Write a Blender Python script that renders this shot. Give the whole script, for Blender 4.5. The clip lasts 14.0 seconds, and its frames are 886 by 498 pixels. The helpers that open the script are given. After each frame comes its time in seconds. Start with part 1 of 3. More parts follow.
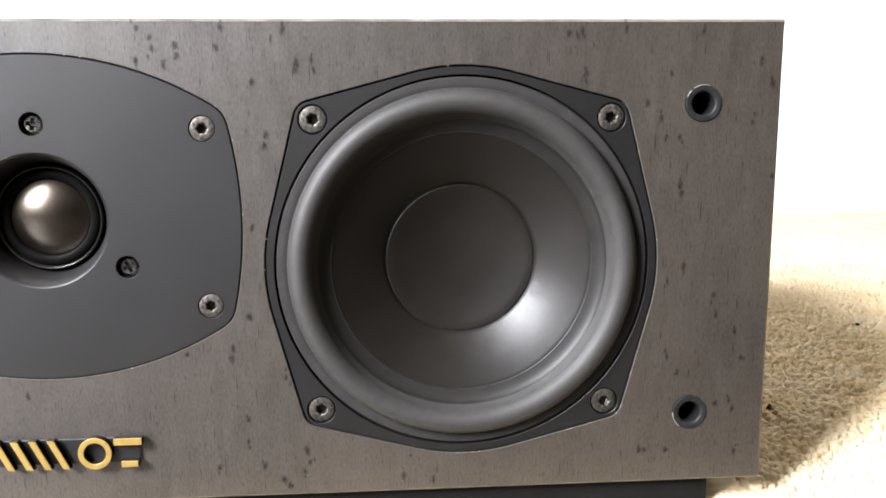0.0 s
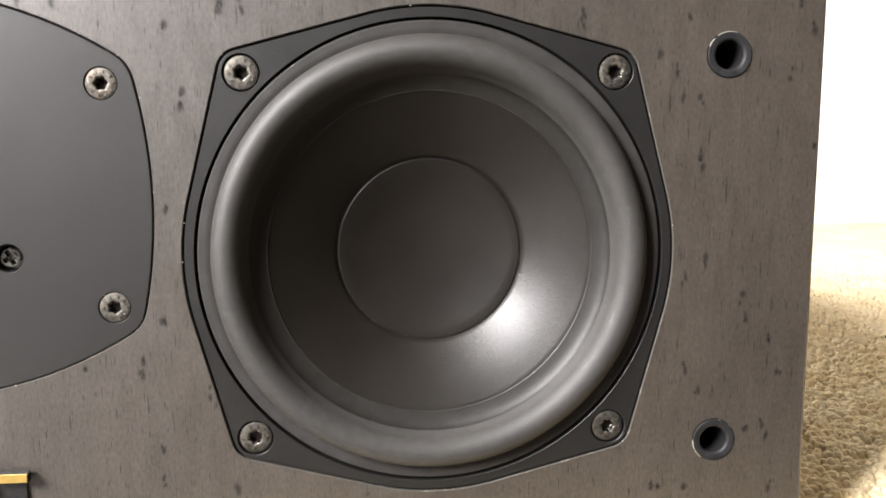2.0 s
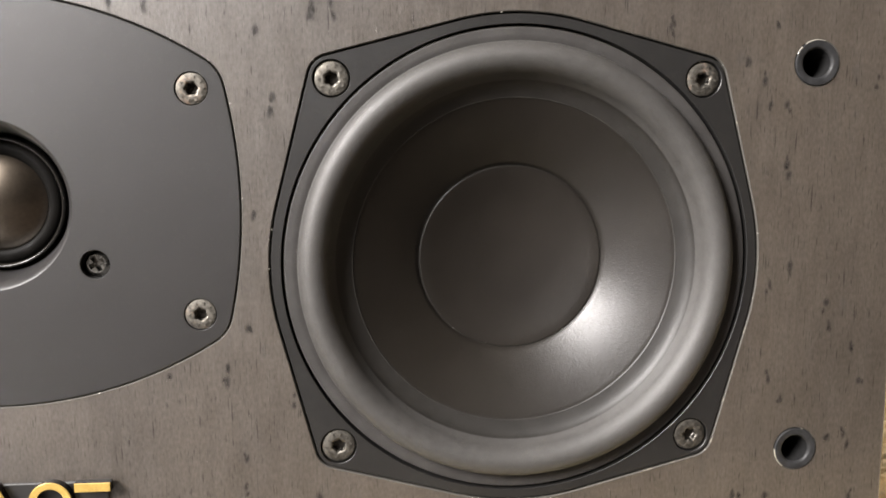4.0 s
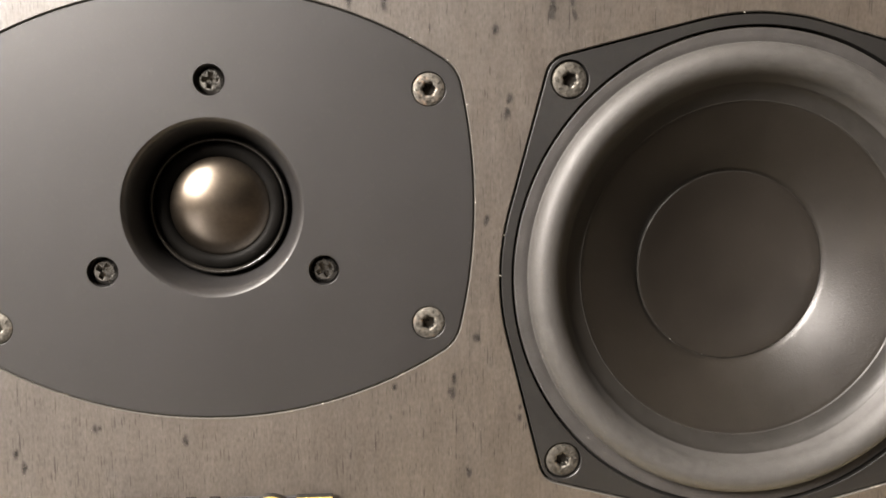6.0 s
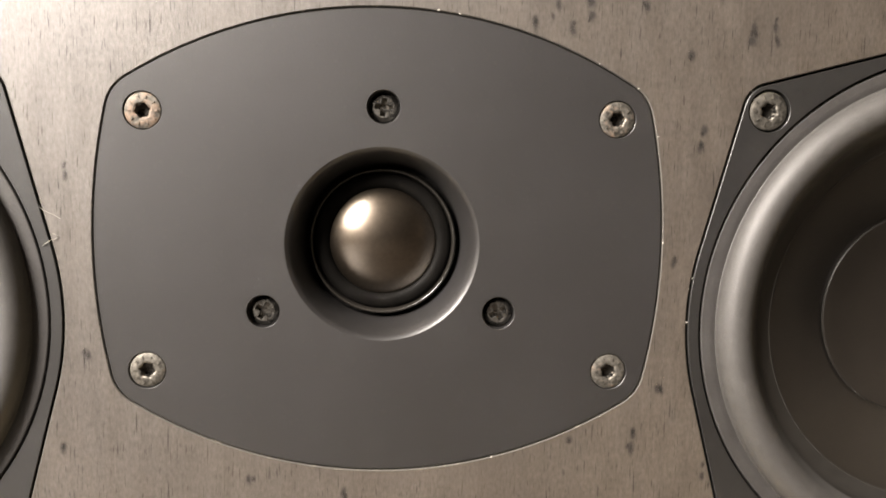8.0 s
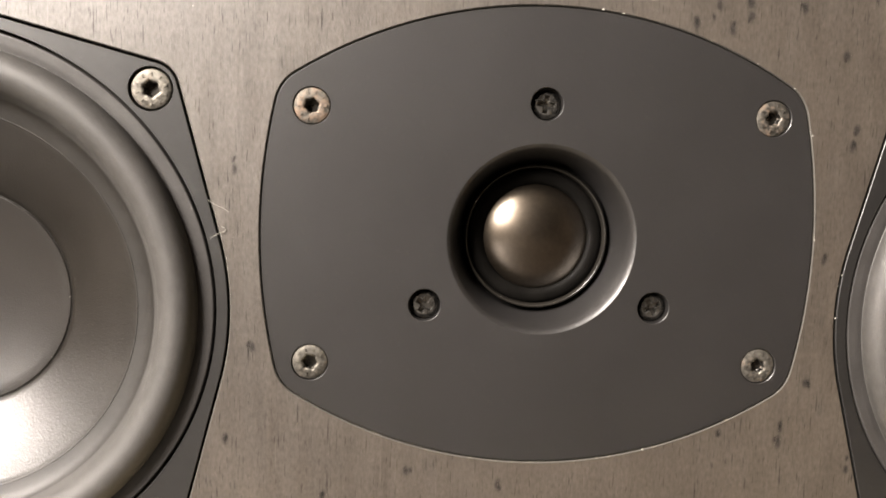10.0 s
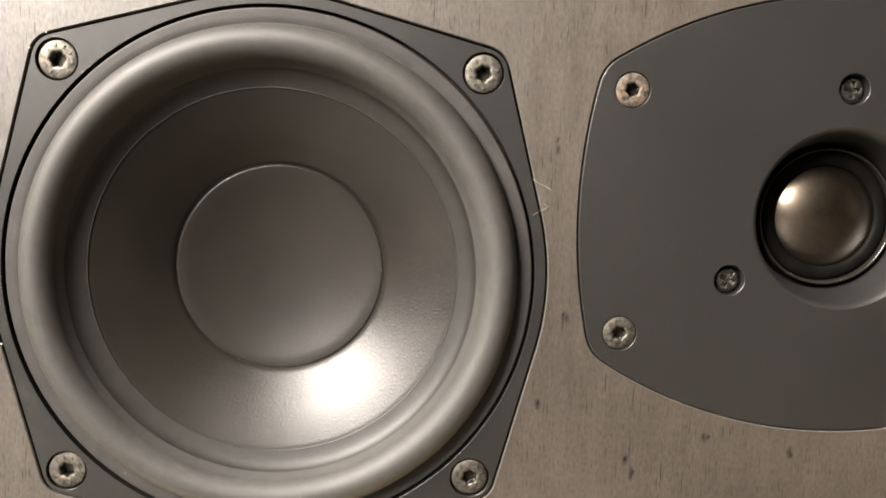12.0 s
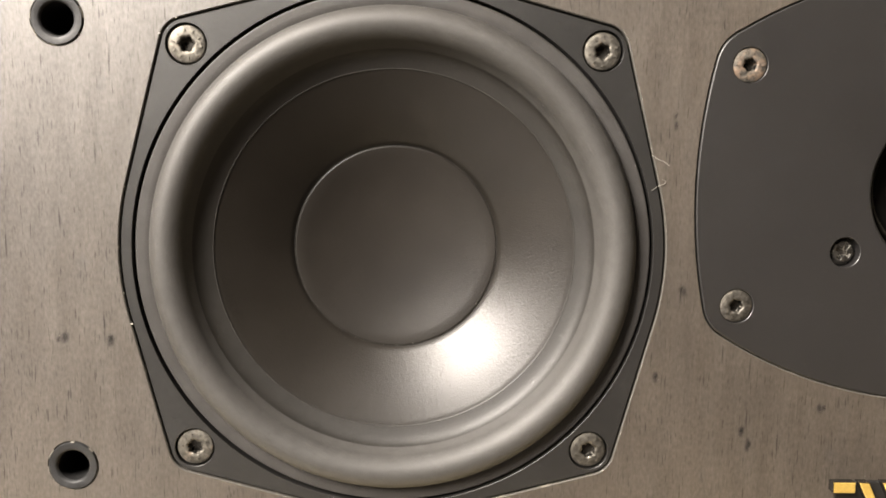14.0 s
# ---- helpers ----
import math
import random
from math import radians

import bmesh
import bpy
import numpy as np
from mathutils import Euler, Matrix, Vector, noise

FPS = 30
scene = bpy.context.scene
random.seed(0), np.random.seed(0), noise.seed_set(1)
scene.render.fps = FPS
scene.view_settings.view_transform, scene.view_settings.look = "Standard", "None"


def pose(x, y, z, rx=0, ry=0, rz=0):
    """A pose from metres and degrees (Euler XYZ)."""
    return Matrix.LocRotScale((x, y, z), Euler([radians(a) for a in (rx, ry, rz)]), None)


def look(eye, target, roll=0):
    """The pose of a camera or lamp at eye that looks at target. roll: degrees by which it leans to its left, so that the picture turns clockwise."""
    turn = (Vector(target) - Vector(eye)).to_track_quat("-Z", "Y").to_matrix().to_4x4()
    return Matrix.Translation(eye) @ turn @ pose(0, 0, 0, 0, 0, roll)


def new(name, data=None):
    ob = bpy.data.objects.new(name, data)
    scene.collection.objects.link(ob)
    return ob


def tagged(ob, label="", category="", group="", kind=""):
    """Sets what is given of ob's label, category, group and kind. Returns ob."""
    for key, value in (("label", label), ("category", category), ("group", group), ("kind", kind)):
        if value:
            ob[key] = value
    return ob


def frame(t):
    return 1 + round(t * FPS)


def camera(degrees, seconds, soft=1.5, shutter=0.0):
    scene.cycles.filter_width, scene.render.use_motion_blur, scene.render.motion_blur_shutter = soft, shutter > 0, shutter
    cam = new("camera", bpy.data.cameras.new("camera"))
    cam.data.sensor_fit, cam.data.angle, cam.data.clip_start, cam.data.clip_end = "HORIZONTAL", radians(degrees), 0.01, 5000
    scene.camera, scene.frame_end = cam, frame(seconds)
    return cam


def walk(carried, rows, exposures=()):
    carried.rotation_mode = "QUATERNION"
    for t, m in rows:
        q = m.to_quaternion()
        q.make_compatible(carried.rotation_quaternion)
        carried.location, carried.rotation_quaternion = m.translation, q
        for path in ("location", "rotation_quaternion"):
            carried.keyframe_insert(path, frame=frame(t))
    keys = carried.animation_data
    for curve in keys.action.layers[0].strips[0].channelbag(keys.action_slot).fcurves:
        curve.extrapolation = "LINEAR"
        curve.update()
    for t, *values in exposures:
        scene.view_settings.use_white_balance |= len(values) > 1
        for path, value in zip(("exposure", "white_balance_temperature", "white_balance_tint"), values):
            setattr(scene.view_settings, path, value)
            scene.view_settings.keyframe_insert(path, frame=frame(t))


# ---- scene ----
cam = camera(55.5, 14.0, soft=1.7)
PATH = [
    (0, (0.11491, -0.28933, 0.14739), (0.2569, 1.6780, -0.1836), -0.36),
    (0.5, (0.11918, -0.26701, 0.14215), (0.2638, 1.7039, -0.1653), -0.41),
    (1, (0.12281, -0.25170, 0.13546), (0.2740, 1.7195, -0.1670), -0.41),
    (1.5, (0.12727, -0.23872, 0.12969), (0.2658, 1.7342, -0.1675), -0.45),
    (2, (0.12856, -0.23396, 0.12875), (0.2766, 1.7400, -0.1568), -0.40),
    (2.2, (0.12817, -0.23365, 0.12861), (0.2770, 1.7407, -0.1539), -0.47),
    (4.3, (0.09446, -0.23000, 0.12881), (0.2612, 1.7448, -0.1401), -0.11),
    (4.5, (0.08829, -0.22955, 0.12698), (0.2568, 1.7452, -0.1415), -0.09),
    (5, (0.07102, -0.22837, 0.12446), (0.2432, 1.7470, -0.1366), -0.02),
    (5.5, (0.05629, -0.22330, 0.12414), (0.2216, 1.7547, -0.1215), 0.10),
    (6, (0.04165, -0.21860, 0.12528), (0.1985, 1.7618, -0.1061), 0.11),
    (6.5, (0.03029, -0.21363, 0.12652), (0.1693, 1.7692, -0.0951), 0.32),
    (7, (0.01325, -0.20946, 0.12903), (0.1521, 1.7744, -0.0827), 0.71),
    (7.2, (0.01063, -0.20659, 0.12995), (0.1129, 1.7802, -0.0755), 0.77),
    (9.3, (-0.01610, -0.19629, 0.13082), (0.1224, 1.7874, -0.0828), 1.27),
    (9.5, (-0.02081, -0.19706, 0.12925), (0.1197, 1.7878, -0.0719), 1.22),
    (10, (-0.03709, -0.19965, 0.12893), (0.0946, 1.7852, -0.0789), 1.43),
    (10.5, (-0.05999, -0.20158, 0.12689), (0.0566, 1.7835, -0.0873), 1.59),
    (11, (-0.07828, -0.20370, 0.12729), (0.0164, 1.7829, -0.0837), 1.80),
    (11.5, (-0.09302, -0.20702, 0.12516), (-0.0327, 1.7794, -0.1000), 1.74),
    (12, (-0.10767, -0.20822, 0.12521), (-0.0399, 1.7766, -0.1108), 1.75),
    (12.5, (-0.12014, -0.21028, 0.12406), (-0.0735, 1.7743, -0.1196), 0.99),
    (13, (-0.13095, -0.21093, 0.12088), (-0.0843, 1.7759, -0.1037), 0.84),
    (13.5, (-0.13376, -0.21090, 0.12171), (-0.0834, 1.7728, -0.1283), 0.75),
    (14, (-0.13523, -0.21163, 0.12014), (-0.0938, 1.7729, -0.1250), 0.88),
]
walk(cam, [(t, look(eye, target, roll)) for t, eye, target, roll in PATH], [
    (0.0, 0.64, 9600, 17),
    (0.5, 0.82, 10000, 17),
    (1.0, 0.76, 10300, 18),
    (2.2, 0.68, 10900, 18),
    (4.3, 0.86, 11500, 19),
    (5.0, 1.08, 12500, 20),
    (7.2, 1.08, 13000, 20),
    (9.5, 0.94, 13400, 21),
    (11.0, 0.86, 13400, 20),
    (14.0, 0.76, 13600, 19),
])

# ---- world and light ----
world = bpy.data.worlds.new("sky")
scene.world = world
world.use_nodes = True
wn = world.node_tree.nodes
sky = wn.new("ShaderNodeTexSky")
sky.sky_type, sky.sun_disc = "NISHITA", False
sky.sun_elevation, sky.sun_rotation = radians(38), radians(200)
world.node_tree.links.new(sky.outputs[0], wn["Background"].inputs[0])
wn["Background"].inputs[1].default_value = 0.12

# Room: the window in the wall to the left lights the speaker from above and in front.
X0, X1, Y0, Y1, ZC = -0.95, 2.6, -4.6, 0.85, 2.5
WY0, WY1, WZ0, WZ1 = -1.16, -0.48, 0.54, 1.26
lamp = bpy.data.lights.new("window_daylight", "AREA")
lamp.shape, lamp.size, lamp.size_y, lamp.energy, lamp.color = "RECTANGLE", WY1 - WY0 - 0.06, WZ1 - WZ0 - 0.06, 112.0, (0.70, 0.92, 1.29)
lamp_ob = new("window_daylight", lamp)
lamp_ob.matrix_world = look((X0 - 0.02, (WY0 + WY1) / 2, (WZ0 + WZ1) / 2), (0.0, 0.0, 0.1))
lamp.spread = radians(165)


# ---- materials ----
def node(nt, kind, **inputs):
    n = nt.nodes.new(kind)
    for k, v in inputs.items():
        n.inputs[k.replace("_", " ")].default_value = v
    return n


def base_mat(name, rough=0.5, metal=0.0, spec=0.5):
    m = bpy.data.materials.new(name)
    m.use_nodes = True
    b = m.node_tree.nodes["Principled BSDF"]
    b.inputs["Roughness"].default_value, b.inputs["Metallic"].default_value = rough, metal
    b.inputs["Specular IOR Level"].default_value = spec
    return m, m.node_tree, b


def ramp(nt, fac, stops):
    r = nt.nodes.new("ShaderNodeValToRGB")
    el = r.color_ramp.elements
    while len(el) < len(stops):
        el.new(0.5)
    for e, (p, c) in zip(el, stops):
        e.position, e.color = p, (*c, 1) if len(c) == 3 else c
    nt.links.new(fac, r.inputs[0])
    return r.outputs[0]


def coords(nt, scale, rot=(0, 0, 0)):
    tc, mp = nt.nodes.new("ShaderNodeTexCoord"), nt.nodes.new("ShaderNodeMapping")
    mp.inputs["Scale"].default_value, mp.inputs["Rotation"].default_value = scale, rot
    nt.links.new(tc.outputs["Object"], mp.inputs[0])
    return mp.outputs[0]


def tex_noise(nt, vec, scale=1.0, detail=4.0, rough=0.6, distort=0.0):
    n = node(nt, "ShaderNodeTexNoise", Scale=scale, Detail=detail, Roughness=rough, Distortion=distort)
    nt.links.new(vec, n.inputs["Vector"])
    return n.outputs[0]


def mix_rgb(nt, fac, a, b, mode="MIX"):
    m = nt.nodes.new("ShaderNodeMix")
    m.data_type, m.blend_type = "RGBA", mode
    for sock, v in ((m.inputs[0], fac), (m.inputs[6], a), (m.inputs[7], b)):
        if hasattr(v, "links"):
            nt.links.new(v, sock)
        elif sock == m.inputs[0]:
            sock.default_value = v
        else:
            sock.default_value = (*v, 1)
    return m.outputs[2]


def bump(nt, b, height, strength, dist):
    n = node(nt, "ShaderNodeBump", Strength=strength, Distance=dist)
    nt.links.new(height, n.inputs["Height"])
    nt.links.new(n.outputs[0], b.inputs["Normal"])


def speckled(name, dark, light, scale, rough=0.5, metal=0.0, spec=0.5, fine=0.3, dist=0.0001, big=30.0, rvar=0.08):
    """A plain surface with cloudy colour, uneven gloss and fine relief."""
    m, nt, b = base_mat(name, rough, metal, spec)
    v = coords(nt, (1, 1, 1))
    cloud = tex_noise(nt, v, big, 5.0)
    fine_n = tex_noise(nt, v, scale, 3.0)
    c1 = ramp(nt, cloud, [(0.3, dark), (0.7, light)])
    c2 = ramp(nt, fine_n, [(0.3, (0.8, 0.8, 0.8)), (0.7, (1, 1, 1))])
    nt.links.new(mix_rgb(nt, 1.0, c1, c2, "MULTIPLY"), b.inputs["Base Color"])
    mr = node(nt, "ShaderNodeMapRange", From_Min=0.3, From_Max=0.7, To_Min=rough - rvar, To_Max=rough + rvar)
    nt.links.new(cloud, mr.inputs[0])
    nt.links.new(mr.outputs[0], b.inputs["Roughness"])
    bump(nt, b, fine_n, fine, dist)
    return m


def veneer_mat():
    """Dark grey-brown vinyl veneer: upright grain, short pores and bird's-eye flecks."""
    m, nt, b = base_mat("dark_veneer", 0.42, 0.0, 1.0)
    streak = tex_noise(nt, coords(nt, (380, 380, 40)), 1.0, 5.0, 0.65)
    fine = tex_noise(nt, coords(nt, (1300, 1300, 620)), 1.0, 3.0, 0.6)
    cloud = tex_noise(nt, coords(nt, (16, 16, 9)), 1.0, 4.0, 0.55, 0.6)
    weave = tex_noise(nt, coords(nt, (110, 110, 420)), 1.0, 3.0, 0.6)
    grit = tex_noise(nt, coords(nt, (2600, 2600, 1100)), 1.0, 3.0, 0.7)
    mottle = tex_noise(nt, coords(nt, (210, 210, 50)), 1.0, 4.0, 0.7)
    pores = tex_noise(nt, coords(nt, (2500, 2500, 190)), 1.0, 2.0, 0.5, 0.25)
    patch = ramp(nt, tex_noise(nt, coords(nt, (70, 70, 30)), 1.0, 2.0), [(0.38, (0.15, 0.15, 0.15)), (0.58, (1, 1, 1))])
    c = ramp(nt, cloud, [(0.28, (0.0225, 0.0166, 0.0124)), (0.72, (0.0355, 0.0268, 0.0202))])
    c = mix_rgb(nt, 1.0, c, ramp(nt, streak, [(0.25, (0.84, 0.84, 0.84)), (0.7, (1.09, 1.09, 1.09))]), "MULTIPLY")
    c = mix_rgb(nt, 1.0, c, ramp(nt, fine, [(0.25, (0.76, 0.76, 0.76)), (0.7, (1.13, 1.13, 1.13))]), "MULTIPLY")
    c = mix_rgb(nt, 1.0, c, ramp(nt, weave, [(0.3, (0.9, 0.9, 0.9)), (0.7, (1.06, 1.06, 1.06))]), "MULTIPLY")
    c = mix_rgb(nt, mix_rgb(nt, 1.0, ramp(nt, pores, [(0.59, (0.0, 0.0, 0.0)), (0.67, (0.8, 0.8, 0.8))]), patch, "MULTIPLY"), c, (0.013, 0.0115, 0.010))
    c = mix_rgb(nt, 1.0, c, ramp(nt, mottle, [(0.3, (0.88, 0.88, 0.88)), (0.7, (1.07, 1.07, 1.07))]), "MULTIPLY")
    c = mix_rgb(nt, 1.0, c, ramp(nt, grit, [(0.3, (0.82, 0.82, 0.82)), (0.7, (1.14, 1.14, 1.14))]), "MULTIPLY")
    pale = tex_noise(nt, coords(nt, (2000, 2000, 55), (0, 0.02, 0)), 1.0, 2.0, 0.5)
    c = mix_rgb(nt, ramp(nt, pale, [(0.66, (0, 0, 0)), (0.76, (0.3, 0.3, 0.3))]), c, (0.085, 0.074, 0.062))
    vor = node(nt, "ShaderNodeTexVoronoi", Scale=1.0, Randomness=1.0)
    wob = nt.nodes.new("ShaderNodeVectorMath")
    wob.operation = "MULTIPLY_ADD"
    wn_ = node(nt, "ShaderNodeTexNoise", Scale=3.0, Detail=2.0)
    vc = coords(nt, (150, 150, 78))
    nt.links.new(vc, wn_.inputs["Vector"])
    nt.links.new(wn_.outputs["Color"], wob.inputs[0])
    wob.inputs[1].default_value = (0.35, 0.35, 0.35)
    nt.links.new(vc, wob.inputs[2])
    nt.links.new(wob.outputs[0], vor.inputs["Vector"])
    spot = ramp(nt, vor.outputs["Distance"], [(0.10, (1, 1, 1)), (0.24, (0, 0, 0))])
    sep = nt.nodes.new("ShaderNodeSeparateColor")
    nt.links.new(vor.outputs["Color"], sep.inputs[0])
    few = ramp(nt, sep.outputs[0], [(0.90, (0, 0, 0)), (0.93, (0.35, 0.35, 0.35))])
    c = mix_rgb(nt, mix_rgb(nt, 1.0, spot, few, "MULTIPLY"), c, (0.016, 0.0145, 0.0135))
    nt.links.new(c, b.inputs["Base Color"])
    mr = node(nt, "ShaderNodeMapRange", From_Min=0.3, From_Max=0.7, To_Min=0.43, To_Max=0.50)
    nt.links.new(mottle, mr.inputs[0])
    nt.links.new(mr.outputs[0], b.inputs["Roughness"])
    add = nt.nodes.new("ShaderNodeMath")
    add.operation = "ADD"
    nt.links.new(grit, add.inputs[0])
    nt.links.new(fine, add.inputs[1])
    bump(nt, b, add.outputs[0], 0.18, 0.0002)
    gloss = mix_rgb(nt, 1.0, ramp(nt, pores, [(0.62, (1, 1, 1)), (0.71, (0.4, 0.4, 0.4))]), ramp(nt, fine, [(0.3, (0.72, 0.72, 0.72)), (0.7, (1, 1, 1))]), "MULTIPLY")
    gloss = mix_rgb(nt, 1.0, gloss, ramp(nt, mottle, [(0.3, (0.9, 0.9, 0.9)), (0.65, (1, 1, 1))]), "MULTIPLY")
    nt.links.new(gloss, b.inputs["Specular IOR Level"])
    return m


def edge_mat():
    """Worn cut edge of the veneer: black, with chips of bare pale board."""
    m, nt, b = base_mat("worn_edge", 0.7, 0.0, 0.2)
    chips = tex_noise(nt, coords(nt, (240, 240, 240)), 1.0, 4.0, 0.7)
    nt.links.new(ramp(nt, chips, [(0.58, (0.036, 0.033, 0.029)), (0.74, (0.15, 0.13, 0.105))]), b.inputs["Base Color"])
    return m


def fleck_mat():
    """A soft-edged dark bird's-eye mark in the veneer."""
    m, nt, b = base_mat("veneer_fleck", 0.55, 0.0, 0.3)
    tc = nt.nodes.new("ShaderNodeTexCoord")
    info, off = nt.nodes.new("ShaderNodeObjectInfo"), nt.nodes.new("ShaderNodeVectorMath")
    nt.links.new(tc.outputs["Object"], off.inputs[0])
    nt.links.new(info.outputs["Random"], off.inputs[1])
    n = tex_noise(nt, off.outputs[0], 1000.0, 3.0, 0.6)
    gr = nt.nodes.new("ShaderNodeTexGradient")
    gr.gradient_type = "SPHERICAL"
    mp = nt.nodes.new("ShaderNodeMapping")
    mp.vector_type = "TEXTURE"
    mp.inputs["Location"].default_value = (0.5, 0.5, 0.5)
    mp.inputs["Scale"].default_value = (0.5, 4.0, 0.5)
    nt.links.new(tc.outputs["Generated"], mp.inputs[0])
    nt.links.new(mp.outputs[0], gr.inputs[0])
    mul = nt.nodes.new("ShaderNodeMath")
    mul.operation = "MULTIPLY_ADD"
    nt.links.new(n, mul.inputs[0])
    mul.inputs[1].default_value = 1.9
    nt.links.new(gr.outputs["Fac"], mul.inputs[2])
    edge = ramp(nt, gr.outputs["Fac"], [(0.0, (0, 0, 0)), (0.75, (1, 1, 1))])
    dark = ramp(nt, mul.outputs[0], [(0.45, (0, 0, 0)), (1.0, (0.62, 0.62, 0.62))])
    half = nt.nodes.new("ShaderNodeMath")
    half.operation = "MULTIPLY"
    half.inputs[1].default_value = 0.62
    nt.links.new(mul.outputs[0], half.inputs[0])
    nt.links.new(half.outputs[0], dark.node.inputs[0])
    nt.links.new(mix_rgb(nt, 1.0, edge, dark, "MULTIPLY"), b.inputs["Alpha"])
    b.inputs["Base Color"].default_value = (0.013, 0.012, 0.011, 1)
    return m


def screw_mat(name, rusty):
    """Dull zinc screw heads, each with its own share of rust."""
    m, nt, b = base_mat(name, 0.57 + 1.0 * rusty, 1.0)
    v = coords(nt, (1, 1, 1))
    info = nt.nodes.new("ShaderNodeObjectInfo")
    n = tex_noise(nt, v, 420.0, 5.0, 0.7)
    add = nt.nodes.new("ShaderNodeMath")
    add.operation = "MULTIPLY_ADD"
    nt.links.new(info.outputs["Random"], add.inputs[0])
    add.inputs[1].default_value = 0.22
    nt.links.new(n, add.inputs[2])
    rust = ramp(nt, add.outputs[0], [(0.70 - rusty, (0, 0, 0)), (0.84 - rusty, (0.75, 0.75, 0.75))])
    grime = ramp(nt, tex_noise(nt, v, 900.0, 4.0), [(0.32, (0.036, 0.033, 0.029)), (0.68, (0.130, 0.119, 0.104))])
    nt.links.new(mix_rgb(nt, rust, grime, (0.10, 0.055, 0.033)), b.inputs["Base Color"])
    mm = node(nt, "ShaderNodeMapRange", To_Min=1.0, To_Max=0.25)
    nt.links.new(rust, mm.inputs[0])
    nt.links.new(mm.outputs[0], b.inputs["Metallic"])
    bump(nt, b, n, 0.5, 0.0003)
    return m


def carpet_mat():
    m, nt, b = base_mat("cream_carpet", 0.95, 0.0, 0.1)
    v = coords(nt, (1, 1, 1))
    c = ramp(nt, tex_noise(nt, v, 26.0, 5.0), [(0.3, (0.86, 0.67, 0.43)), (0.7, (0.94, 0.80, 0.59))])
    c2 = ramp(nt, tex_noise(nt, v, 260.0, 3.0), [(0.3, (0.88, 0.86, 0.83)), (0.7, (1, 1, 1))])
    nt.links.new(mix_rgb(nt, 1.0, c, c2, "MULTIPLY"), b.inputs["Base Color"])
    bump(nt, b, tex_noise(nt, v, 200.0, 4.0), 0.55, 0.004)
    return m


WORN = speckled("rubbed_pale_edge", (0.06, 0.055, 0.047), (0.17, 0.155, 0.13), 500.0, 0.6, 0.0, 0.3, 0.3, 0.0002, 90.0)
VENEER, EDGE, FLECK = veneer_mat(), edge_mat(), fleck_mat()
SCREW, RUSTY, CARPET = screw_mat("zinc_screw", 0.0), screw_mat("rusty_zinc_screw", 0.10), carpet_mat()
PLATE = speckled("satin_black_metal", (0.0058, 0.0052, 0.0050), (0.0074, 0.0067, 0.0066), 2600.0, 0.435, 0.0, 0.52, 0.3, 0.0001, 22.0, 0.012)
BASKET = speckled("black_cast_frame", (0.004918, 0.004554, 0.004322), (0.006707, 0.00621, 0.005813), 3000.0, 0.44, 0.0, 0.446, 0.25, 0.0001, 30.0, 0.02)
RUBBER = speckled("dusty_black_rubber", (0.0205, 0.0189, 0.0174), (0.0275, 0.0256, 0.0238), 2600.0, 0.6, 0.0, 0.37, 0.35, 0.00009, 420.0, 0.03)
LIP = speckled("black_rubber_flange", (0.0078, 0.0069, 0.0060), (0.0108, 0.0096, 0.0084), 2200.0, 0.5, 0.0, 0.27, 0.4, 0.0001, 200.0, 0.02)
GASKET = speckled("grey_black_gasket", (0.01697, 0.01532, 0.01449), (0.02277, 0.02095, 0.01987), 2200.0, 0.56, 0.0, 0.272, 0.4, 0.00009, 120.0, 0.03)
CONE = speckled("coated_black_cone", (0.0062, 0.0050, 0.0040), (0.0086, 0.0070, 0.0056), 2000.0, 0.375, 0.0, 0.31, 0.6, 0.00013, 45.0, 0.02)
CAP = speckled("coated_black_cap", (0.0060, 0.0048, 0.0039), (0.0082, 0.0066, 0.0053), 2700.0, 0.385, 0.0, 0.3, 0.6, 0.00010, 45.0, 0.015)
DOME = speckled("bronze_metal_dome", (0.088, 0.067, 0.050), (0.100, 0.078, 0.060), 900.0, 0.31, 1.0, 0.5, 0.0, 0.0001, 40.0, 0.02)
for key, val in (("Coat Weight", 1.0), ("Coat Roughness", 0.22)):
    DOME.node_tree.nodes["Principled BSDF"].inputs[key].default_value = val
GLOSS = speckled("glossy_black_plastic", (0.0072, 0.00648, 0.00576), (0.01152, 0.01008, 0.00864), 1200.0, 0.22, 0.0, 0.36, 0.1, 0.0001)
SOFTBLACK = speckled("soft_black_cloth", (0.002, 0.0018, 0.0016), (0.0032, 0.0029, 0.0026), 1600.0, 0.55, 0.0, 0.03, 0.2, 0.0001, 200.0, 0.03)
DARK = speckled("recess_shade_and_crumb", (0.0216, 0.02016, 0.01872), (0.0612, 0.05616, 0.0504), 1500.0, 0.3, 0.85, 0.5, 0.4, 0.0002, 300.0)
VOID = speckled("inside_black", (0.004, 0.004, 0.004), (0.006, 0.006, 0.006), 500.0, 0.9, 0.0, 0.1)
INSERT = speckled("grey_plastic_insert", (0.006695, 0.00665, 0.006887), (0.01545, 0.0155, 0.01601), 700.0, 0.52, 0.0, 0.216, 0.4, 0.0002, 200.0)
GOLD = speckled("gold_paint", (0.26, 0.160, 0.042), (0.32, 0.200, 0.056), 1300.0, 0.4, 0.25, 0.5, 0.15, 0.0001, 120.0)
CROSS = speckled("dark_zinc_screw", (0.0595, 0.05695, 0.05355), (0.17, 0.1615, 0.1487), 1300.0, 0.28, 0.95, 0.5, 0.6, 0.0003, 420.0)
